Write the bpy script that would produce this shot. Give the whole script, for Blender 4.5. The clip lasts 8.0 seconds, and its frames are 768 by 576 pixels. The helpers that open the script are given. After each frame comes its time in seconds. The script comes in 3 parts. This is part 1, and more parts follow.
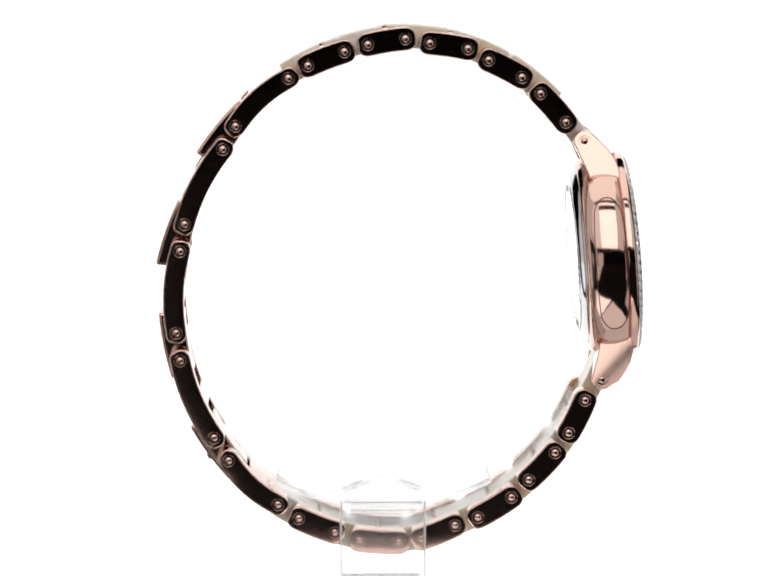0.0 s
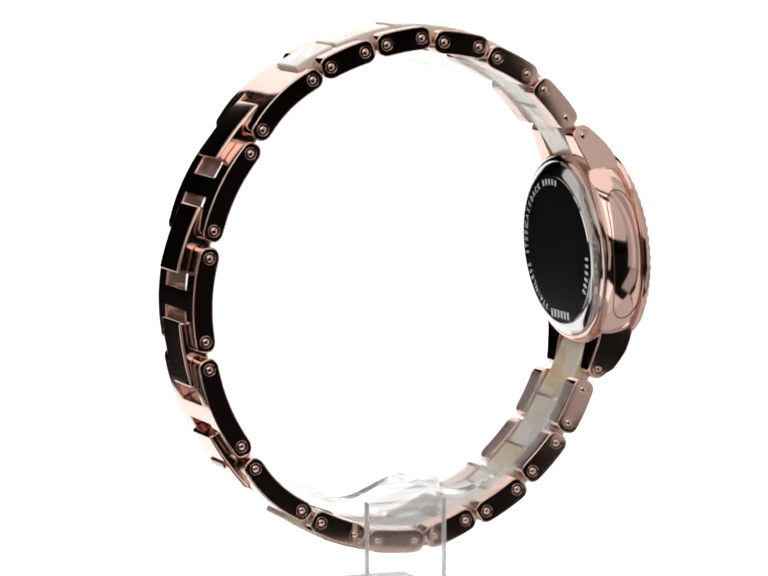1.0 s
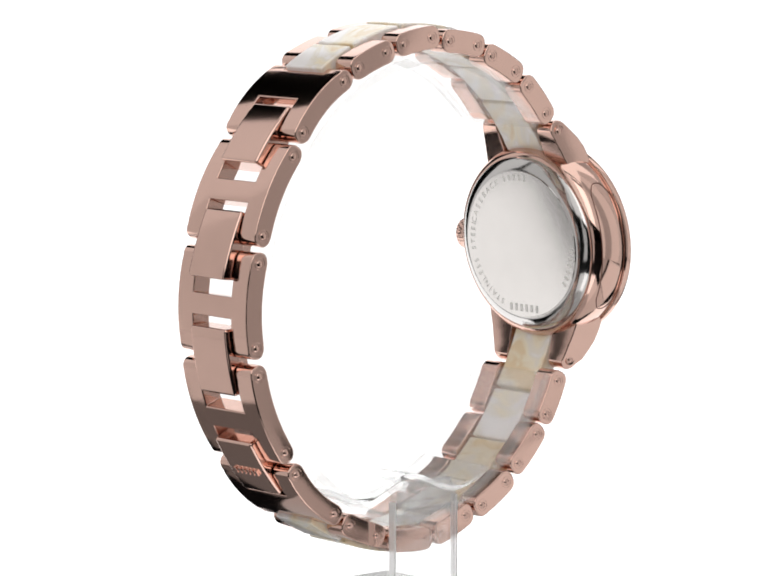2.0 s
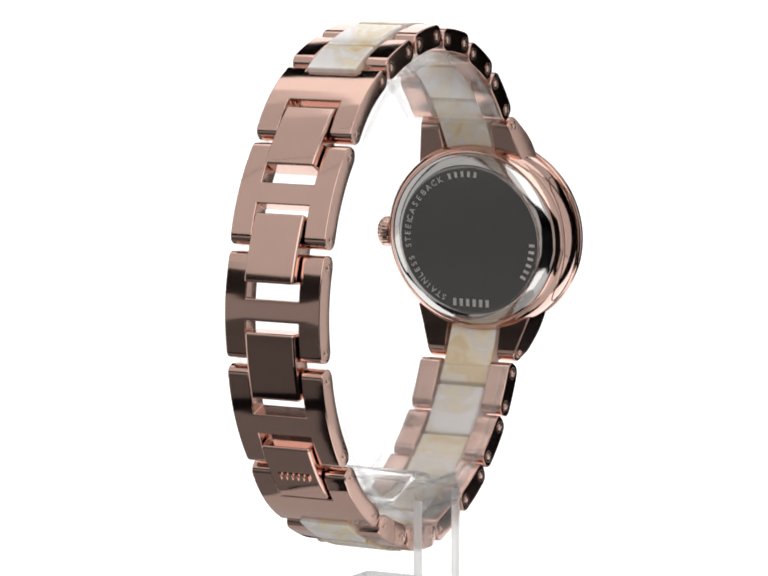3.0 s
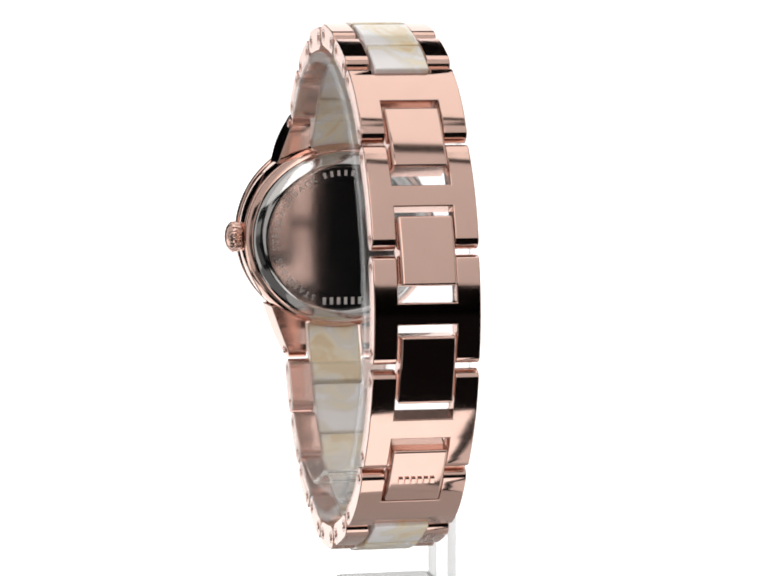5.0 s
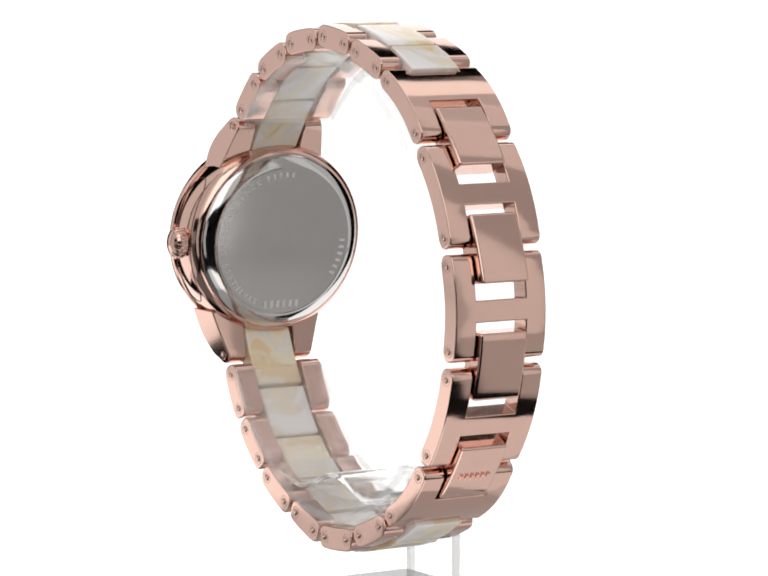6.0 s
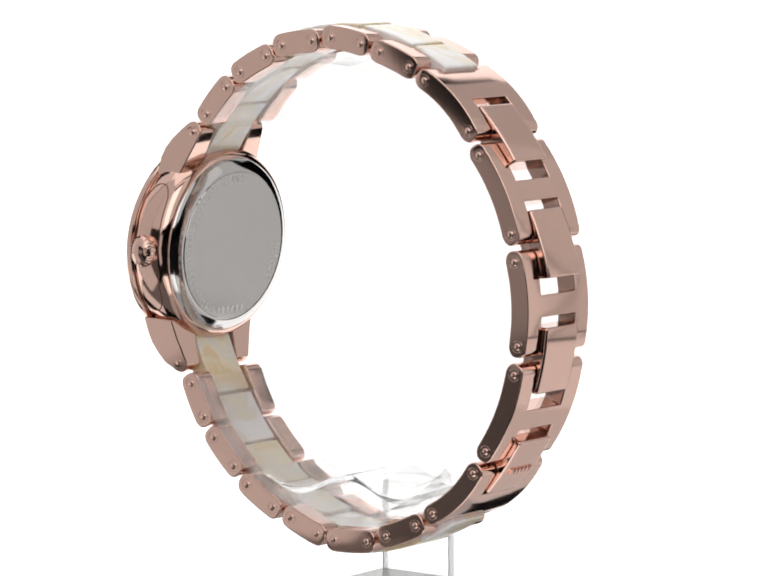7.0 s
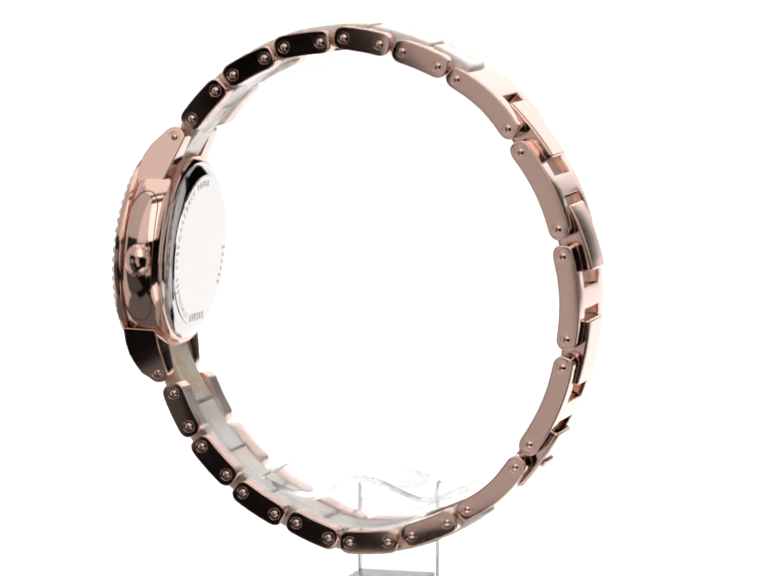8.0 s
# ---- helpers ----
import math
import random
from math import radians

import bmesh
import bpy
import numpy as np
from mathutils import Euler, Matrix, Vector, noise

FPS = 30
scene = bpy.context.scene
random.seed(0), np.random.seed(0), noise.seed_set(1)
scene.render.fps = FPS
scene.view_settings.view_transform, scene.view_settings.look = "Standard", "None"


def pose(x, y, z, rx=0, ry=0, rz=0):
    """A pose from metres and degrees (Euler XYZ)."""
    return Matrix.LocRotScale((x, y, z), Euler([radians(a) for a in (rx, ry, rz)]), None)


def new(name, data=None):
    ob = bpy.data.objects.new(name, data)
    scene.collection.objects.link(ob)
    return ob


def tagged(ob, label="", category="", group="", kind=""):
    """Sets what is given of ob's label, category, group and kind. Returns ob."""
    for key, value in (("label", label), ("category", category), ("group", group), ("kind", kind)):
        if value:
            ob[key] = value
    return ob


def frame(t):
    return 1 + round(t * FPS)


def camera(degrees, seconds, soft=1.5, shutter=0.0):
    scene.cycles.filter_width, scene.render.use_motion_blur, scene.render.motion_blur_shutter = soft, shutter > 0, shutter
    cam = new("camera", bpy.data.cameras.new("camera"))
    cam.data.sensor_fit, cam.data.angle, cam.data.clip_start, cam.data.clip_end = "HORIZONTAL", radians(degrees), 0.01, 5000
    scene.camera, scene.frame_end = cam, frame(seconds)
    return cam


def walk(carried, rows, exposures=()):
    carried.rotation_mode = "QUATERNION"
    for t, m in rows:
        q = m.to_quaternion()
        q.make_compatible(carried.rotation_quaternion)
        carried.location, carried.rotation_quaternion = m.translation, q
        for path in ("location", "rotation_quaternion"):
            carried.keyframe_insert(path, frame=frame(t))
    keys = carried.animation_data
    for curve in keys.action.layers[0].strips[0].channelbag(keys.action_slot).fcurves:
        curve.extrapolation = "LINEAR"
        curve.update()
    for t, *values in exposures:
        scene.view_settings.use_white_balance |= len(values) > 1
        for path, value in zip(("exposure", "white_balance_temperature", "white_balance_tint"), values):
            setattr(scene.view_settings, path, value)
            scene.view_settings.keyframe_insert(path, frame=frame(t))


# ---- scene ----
cam = camera(11.14, 8.0, soft=1.9)
EYE = pose(0.00038, -0.5406, 0.10545) @ pose(0, 0, 0, 90 - 6.519, 0, 0) @ pose(0, 0, 0, 0, 0, -0.046)
walk(cam, [(0.0, EYE), (8.0, EYE)])

# turn of the display, seconds and degrees about the upright axis
TURN = [(0.0, 1.4), (0.5, 12.3), (1.0, 22.4), (1.5, 32.0), (3.0, 62.1), (3.5, 72.2), (4.0, 82.6), (4.5, 92.6),
        (6.0, 122.9), (6.5, 132.8), (7.0, 143.3), (7.5, 153.6), (8.0, 163.7)]

# ---------------------------------------------------------------- world and exposure
world = bpy.data.worlds.new("studio")
scene.world = world
world.use_nodes = True
world.node_tree.nodes["Background"].inputs[0].default_value = (0.01, 0.01, 0.011, 1)
world.node_tree.nodes["Background"].inputs[1].default_value = 1.0
scene.view_settings.exposure = 0.0

MM = 0.001


# ---------------------------------------------------------------- materials
def material(name, color, rough=0.4, metal=0.0, vary=0.06, scale=400.0, bump=0.0, bump_scale=3000.0, transmission=0.0, ior=1.45, island=0.0):
    m = bpy.data.materials.new(name)
    m.use_nodes = True
    n, l = m.node_tree.nodes, m.node_tree.links
    b = n["Principled BSDF"]
    b.inputs["Metallic"].default_value = metal
    b.inputs["IOR"].default_value = ior
    b.inputs["Transmission Weight"].default_value = transmission
    co = n.new("ShaderNodeTexCoord")
    big = n.new("ShaderNodeTexNoise")
    big.inputs["Scale"].default_value = scale
    big.inputs["Detail"].default_value = 4
    l.new(co.outputs["Object"], big.inputs["Vector"])
    ramp = n.new("ShaderNodeMapRange")
    ramp.inputs["To Min"].default_value = 1 - vary
    ramp.inputs["To Max"].default_value = 1 + vary
    l.new(big.outputs["Fac"], ramp.inputs["Value"])
    mul = n.new("ShaderNodeVectorMath")
    mul.operation = "SCALE"
    mul.inputs[0].default_value = color
    l.new(ramp.outputs["Result"], mul.inputs["Scale"])
    l.new(mul.outputs["Vector"], b.inputs["Base Color"])
    fine = n.new("ShaderNodeTexNoise")
    fine.inputs["Scale"].default_value = bump_scale
    fine.inputs["Detail"].default_value = 3
    l.new(co.outputs["Object"], fine.inputs["Vector"])
    rr = n.new("ShaderNodeMapRange")
    rr.inputs["To Min"].default_value = rough * 0.8
    rr.inputs["To Max"].default_value = rough * 1.25
    l.new(fine.outputs["Fac"], rr.inputs["Value"])
    l.new(rr.outputs["Result"], b.inputs["Roughness"])
    if bump:
        bp = n.new("ShaderNodeBump")
        bp.inputs["Strength"].default_value = bump
        bp.inputs["Distance"].default_value = 0.00004
        l.new(fine.outputs["Fac"], bp.inputs["Height"])
        l.new(bp.outputs["Normal"], b.inputs["Normal"])
    return m


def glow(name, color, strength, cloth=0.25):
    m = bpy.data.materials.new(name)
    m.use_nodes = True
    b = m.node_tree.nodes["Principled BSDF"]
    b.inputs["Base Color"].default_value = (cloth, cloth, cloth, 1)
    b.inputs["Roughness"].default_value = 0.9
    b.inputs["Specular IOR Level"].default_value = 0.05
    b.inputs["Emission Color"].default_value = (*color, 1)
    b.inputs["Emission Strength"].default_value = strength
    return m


def pearl_material():
    """Mother-of-pearl: cream, grey and white bands that differ from tile to tile."""
    m = bpy.data.materials.new("mother_of_pearl")
    m.use_nodes = True
    n, l = m.node_tree.nodes, m.node_tree.links
    b = n["Principled BSDF"]
    co = n.new("ShaderNodeTexCoord")
    info = n.new("ShaderNodeObjectInfo")
    shift = n.new("ShaderNodeVectorMath")
    shift.operation = "ADD"
    l.new(co.outputs["Object"], shift.inputs[0])
    l.new(info.outputs["Random"], shift.inputs[1])
    wave = n.new("ShaderNodeTexNoise")
    wave.inputs["Scale"].default_value = 110
    wave.inputs["Detail"].default_value = 3
    wave.inputs["Distortion"].default_value = 1.6
    l.new(shift.outputs["Vector"], wave.inputs["Vector"])
    ramp = n.new("ShaderNodeValToRGB")
    cr = ramp.color_ramp
    cr.elements[0].position, cr.elements[0].color = 0.38, (0.84, 0.66, 0.42, 1)
    cr.elements[1].position, cr.elements[1].color = 0.60, (0.95, 0.91, 0.90, 1)
    e = cr.elements.new(0.46)
    e.color = (0.92, 0.82, 0.64, 1)
    e = cr.elements.new(0.52)
    e.color = (0.86, 0.79, 0.69, 1)
    l.new(wave.outputs["Fac"], ramp.inputs["Fac"])
    l.new(ramp.outputs["Color"], b.inputs["Base Color"])
    b.inputs["Roughness"].default_value = 0.22
    b.inputs["Coat Weight"].default_value = 0.5
    b.inputs["Coat Roughness"].default_value = 0.05
    return m


def film_material(name, haze, rough, tint=(0.985, 0.987, 0.99)):
    """Slightly milky acrylic: clear, with a share of white scattering at each face."""
    m = bpy.data.materials.new(name)
    m.use_nodes = True
    n, l = m.node_tree.nodes, m.node_tree.links
    b = n["Principled BSDF"]
    b.inputs["Base Color"].default_value = (*tint, 1)
    b.inputs["IOR"].default_value = 1.4
    co = n.new("ShaderNodeTexCoord")
    cloud = n.new("ShaderNodeTexNoise")
    cloud.inputs["Scale"].default_value = 120
    l.new(co.outputs["Object"], cloud.inputs["Vector"])
    share = n.new("ShaderNodeMapRange")
    share.inputs["To Min"].default_value = haze * 0.7
    share.inputs["To Max"].default_value = haze * 1.3
    l.new(cloud.outputs["Fac"], share.inputs["Value"])
    b.inputs["Roughness"].default_value = rough
    b.inputs["Transmission Weight"].default_value = 0.7
    clear = n.new("ShaderNodeBsdfTransparent")
    mix = n.new("ShaderNodeMixShader")
    l.new(share.outputs["Result"], mix.inputs[0])
    l.new(clear.outputs[0], mix.inputs[1])
    l.new(b.outputs[0], mix.inputs[2])
    l.new(mix.outputs[0], n["Material Output"].inputs["Surface"])
    return m


ROSE = material("rose_gold_polished", (0.74, 0.50, 0.425), 0.09, 1.0, 0.03, 300, 0.012)
ROSE_PLATE = material("rose_gold_plate", (0.74, 0.50, 0.425), 0.085, 1.0, 0.04, 300, 0.015, 5000)
STEEL = material("steel_polished", (0.62, 0.60, 0.59), 0.09, 1.0, 0.04, 300, 0.03)
ETCH = material("etched_steel", (0.80, 0.78, 0.76), 0.45, 1.0, 0.04, 300)
# near-black colour stands in for the shade inside the pin holes
HOLE_SHADE = material("clearance_shade", (0.02, 0.012, 0.01), 0.6, 0.0, 0.1, 900)
SEAM = material("dark_seam", (0.16, 0.07, 0.05), 0.5, 0.6, 0.1, 900)
PEARL = pearl_material()
ACRYLIC = material("clear_acrylic", (0.985, 0.99, 0.99), 0.06, 0.0, 0.01, 60, 0.0, 300, 0.96, 1.065)
CUFF = film_material("milky_cuff_acrylic", 0.17, 0.18)
CUFF_EDGE = film_material("frosted_cuff_edge", 0.14, 0.3)
HOOK = film_material("milky_stand_acrylic", 0.13, 0.10)
LIP = film_material("grey_bend_acrylic", 0.18, 0.12, (0.74, 0.75, 0.76))
FROST = material("frosted_acrylic_edge", (0.97, 0.972, 0.975), 0.40, 0.0, 0.02, 200, 0.1, 2000, 0.7, 1.25)
CRYSTAL = material("watch_glass", (1, 1, 1), 0.01, 0.0, 0.0, 60, 0.0, 300, 1.0, 1.5)
STONE = material("clear_stone", (0.96, 0.91, 0.92), 0.04, 0.0, 0.0, 60, 0.0, 300, 0.25, 1.9)
DIAL = material("pearl_dial", (0.78, 0.72, 0.68), 0.3, 0.0, 0.08, 200)
TABLE = material("black_matt_table", (0.006, 0.006, 0.0065), 0.7, 0.0, 0.1, 5, 0.0, 60, 0.0, 1.03)
DARK = material("dark_studio", (0.012, 0.012, 0.013), 0.8, 0.0, 0.15, 3, 0.05, 40)
WHITE_TABLE = glow("lit_white_acrylic", (1.0, 0.995, 0.99), 1.35)
# the backdrop's blown-out white is put in as its own emission
BACKDROP = glow("glowing_white_backdrop", (1.0, 0.998, 0.995), 1.05)
SOFT = glow("softbox_cloth", (1.0, 0.985, 0.965), 1.75)
SOFT_TOP = glow("overhead_cloth", (1.0, 0.985, 0.965), 1.15)
SOFT_LEFT = glow("left_cloth", (1.0, 0.985, 0.975), 0.6)
SOFT_SIDE = glow("side_cloth", (1.0, 0.985, 0.965), 0.62)
FAINT_GLOW = glow("faint_glow", (1.0, 0.985, 0.965), 0.26)
SOFT_THIRD = glow("third_cloth", (1.0, 0.985, 0.965), 0.36)
SOFT_LOW = glow("low_cloth", (1.0, 0.985, 0.975), 0.13, 0.03)
SOFT_FIFTH = glow("fifth_cloth", (1.0, 0.985, 0.975), 0.26, 0.04)
SOFT_TENTH = glow("tenth_cloth", (1.0, 0.985, 0.975), 0.07, 0.02)
SOFT_LEAN = glow("leaning_cloth", (1.0, 0.985, 0.965), 0.88)
SOFT_HALF = glow("half_cloth", (1.0, 0.985, 0.965), 0.62)
SOFT_DIM = glow("softbox_cloth_dim", (1.0, 0.985, 0.965), 0.45)


# ---------------------------------------------------------------- mesh helpers
def finish(bm, name, mat, parent=None, angle=34, label=""):
    bmesh.ops.recalc_face_normals(bm, faces=bm.faces)
    me = bpy.data.meshes.new(name)
    bm.to_mesh(me)
    bm.free()
    me.materials.append(mat)
    for p in me.polygons:
        p.use_smooth = True
    if angle:
        me.set_sharp_from_angle(angle=radians(angle))
    else:
        # bevelled pieces: normals weighted by area keep the large faces flat
        vn = np.zeros((len(me.vertices), 3))
        for p in me.polygons:
            for v in p.vertices:
                vn[v] += np.array(p.normal) * p.area
        vn /= np.maximum(np.linalg.norm(vn, axis=1), 1e-20)[:, None]
        me.normals_split_custom_set_from_vertices([tuple(v) for v in vn])
    ob = new(name, me)
    ob.parent = parent
    if label:
        ob["label"] = label
    return ob


def part(name, bm, mat, parent, label="", angle=34):
    return finish(bm, name, mat, parent, angle, label)


def box(bm, x0, x1, y0, y1, z0, z1, bevel=0.0, segments=2):
    made = bmesh.ops.create_cube(bm, size=1, matrix=Matrix.LocRotScale(
        ((x0 + x1) / 2, (y0 + y1) / 2, (z0 + z1) / 2), None, (x1 - x0, y1 - y0, z1 - z0)))
    if bevel:
        edges = list({e for v in made["verts"] for e in v.link_edges})
        bmesh.ops.bevel(bm, geom=edges, offset=bevel, segments=segments, affect="EDGES", profile=0.5)


def strip(stations, ys, filled, bevel=0.22, segments=2):
    """A bent plate: stations are (outer x, outer z, inner x, inner z) in mm, ys its divisions across, filled(i, j) says which cells exist."""
    bm = bmesh.new()
    grid = {}

    def vert(i, j, k):
        if (i, j, k) not in grid:
            s = stations[i]
            grid[i, j, k] = bm.verts.new((s[2 * k] * MM, ys[j] * MM, s[2 * k + 1] * MM))
        return grid[i, j, k]

    ni, nj = len(stations) - 1, len(ys) - 1
    ok = lambda i, j: 0 <= i < ni and 0 <= j < nj and filled(i, j)
    for i in range(ni):
        for j in range(nj):
            if not ok(i, j):
                continue
            for k in (0, 1):
                bm.faces.new([vert(i, j, k), vert(i + 1, j, k), vert(i + 1, j + 1, k), vert(i, j + 1, k)])
            if not ok(i - 1, j):
                bm.faces.new([vert(i, j, 0), vert(i, j + 1, 0), vert(i, j + 1, 1), vert(i, j, 1)])
            if not ok(i + 1, j):
                bm.faces.new([vert(i + 1, j, 0), vert(i + 1, j + 1, 0), vert(i + 1, j + 1, 1), vert(i + 1, j, 1)])
            if not ok(i, j - 1):
                bm.faces.new([vert(i, j, 0), vert(i + 1, j, 0), vert(i + 1, j, 1), vert(i, j, 1)])
            if not ok(i, j + 1):
                bm.faces.new([vert(i, j + 1, 0), vert(i + 1, j + 1, 0), vert(i + 1, j + 1, 1), vert(i, j + 1, 1)])
    bmesh.ops.recalc_face_normals(bm, faces=bm.faces)
    if bevel:
        edges = [e for e in bm.edges if len(e.link_faces) == 2 and e.calc_face_angle() > radians(48)]
        bmesh.ops.bevel(bm, geom=edges, offset=bevel * MM, segments=segments, affect="EDGES", profile=0.5, clamp_overlap=True)
    return bm


def lathe(bm, profile, m, steps=96, wobble=None, close=True):
    """Turns (axial, radius) pairs in mm about the first axis of m."""
    rings = []
    for a, r in profile:
        ring = []
        for i in range(steps):
            t = 2 * math.pi * i / steps
            rr = r + (wobble(i, a) if wobble else 0)
            ring.append(bm.verts.new(m @ Vector((a * MM, rr * math.cos(t) * MM, rr * math.sin(t) * MM))))
        rings.append(ring)
    for p, q in zip(rings, rings[1:]):
        for i in range(steps):
            j = (i + 1) % steps
            bm.faces.new([p[i], p[j], q[j], q[i]])
    if close:
        bm.faces.new(rings[0])
        bm.faces.new(list(reversed(rings[-1])))


def prism(points, y0, y1, bevel=0.25, flare=()):
    """A flat outline (x, z) in mm drawn out across the watch; flare: what is added to the outer side at each corner."""
    bm = bmesh.new()
    a = [bm.verts.new((x * MM, y0 * MM, z * MM)) for x, z in points]
    b = [bm.verts.new((x * MM, (y1 + (flare[i] if flare else 0)) * MM, z * MM)) for i, (x, z) in enumerate(points)]
    bm.faces.new(a)
    bm.faces.new(list(reversed(b)))
    n = len(points)
    for i in range(n):
        bm.faces.new([a[i], b[i], b[(i + 1) % n], a[(i + 1) % n]])
    bmesh.ops.recalc_face_normals(bm, faces=bm.faces)
    edges = [e for e in bm.edges if e.calc_face_angle() > radians(60)]
    bmesh.ops.bevel(bm, geom=edges, offset=bevel * MM, segments=2, affect="EDGES", profile=0.5)
    return bm


def tube(bm, points, r, steps=6, closed=True):
    n = len(points)
    rings = []
    for i, p in enumerate(points):
        d = (points[(i + 1) % n] - points[i - 1]).normalized() if closed or 0 < i < n - 1 else (points[min(i + 1, n - 1)] - points[max(i - 1, 0)]).normalized()
        u = d.orthogonal().normalized() if i == 0 else (u - d * u.dot(d)).normalized()
        v = d.cross(u)
        rings.append([bm.verts.new(p + (u * math.cos(2 * math.pi * k / steps) + v * math.sin(2 * math.pi * k / steps)) * r) for k in range(steps)])
    for i in range(n if closed else n - 1):
        p, q = rings[i], rings[(i + 1) % n]
        for k in range(steps):
            bm.faces.new([p[k], p[(k + 1) % steps], q[(k + 1) % steps], q[k]])


# ---------------------------------------------------------------- the studio
def facing(c):
    """The panel's normal, towards the display."""
    n = (c[1] - c[0]).cross(c[3] - c[0]).normalized()
    return n if n.dot(Vector((0, 0, 0.05)) - c[0]) > 0 else -n


def quad_panel(name, corners, mat, thick=0.004):
    """A flat panel with thickness from four corners in metres; its lit side is the one that the corners face."""
    bm = bmesh.new()
    c = [Vector(p) for p in corners]
    nrm = facing(c)
    f = [bm.verts.new(p) for p in c]
    b = [bm.verts.new(p - nrm * thick) for p in c]
    bm.faces.new(f)
    bm.faces.new(list(reversed(b)))
    for i in range(4):
        j = (i + 1) % 4
        bm.faces.new([f[i], f[j], b[j], b[i]])
    return finish(bm, name, mat)


def polar(alpha, r, z):
    """A place at that bearing (degrees to the right of the camera's side), distance and height."""
    return (r * math.sin(radians(alpha)), -r * math.cos(radians(alpha)), z)


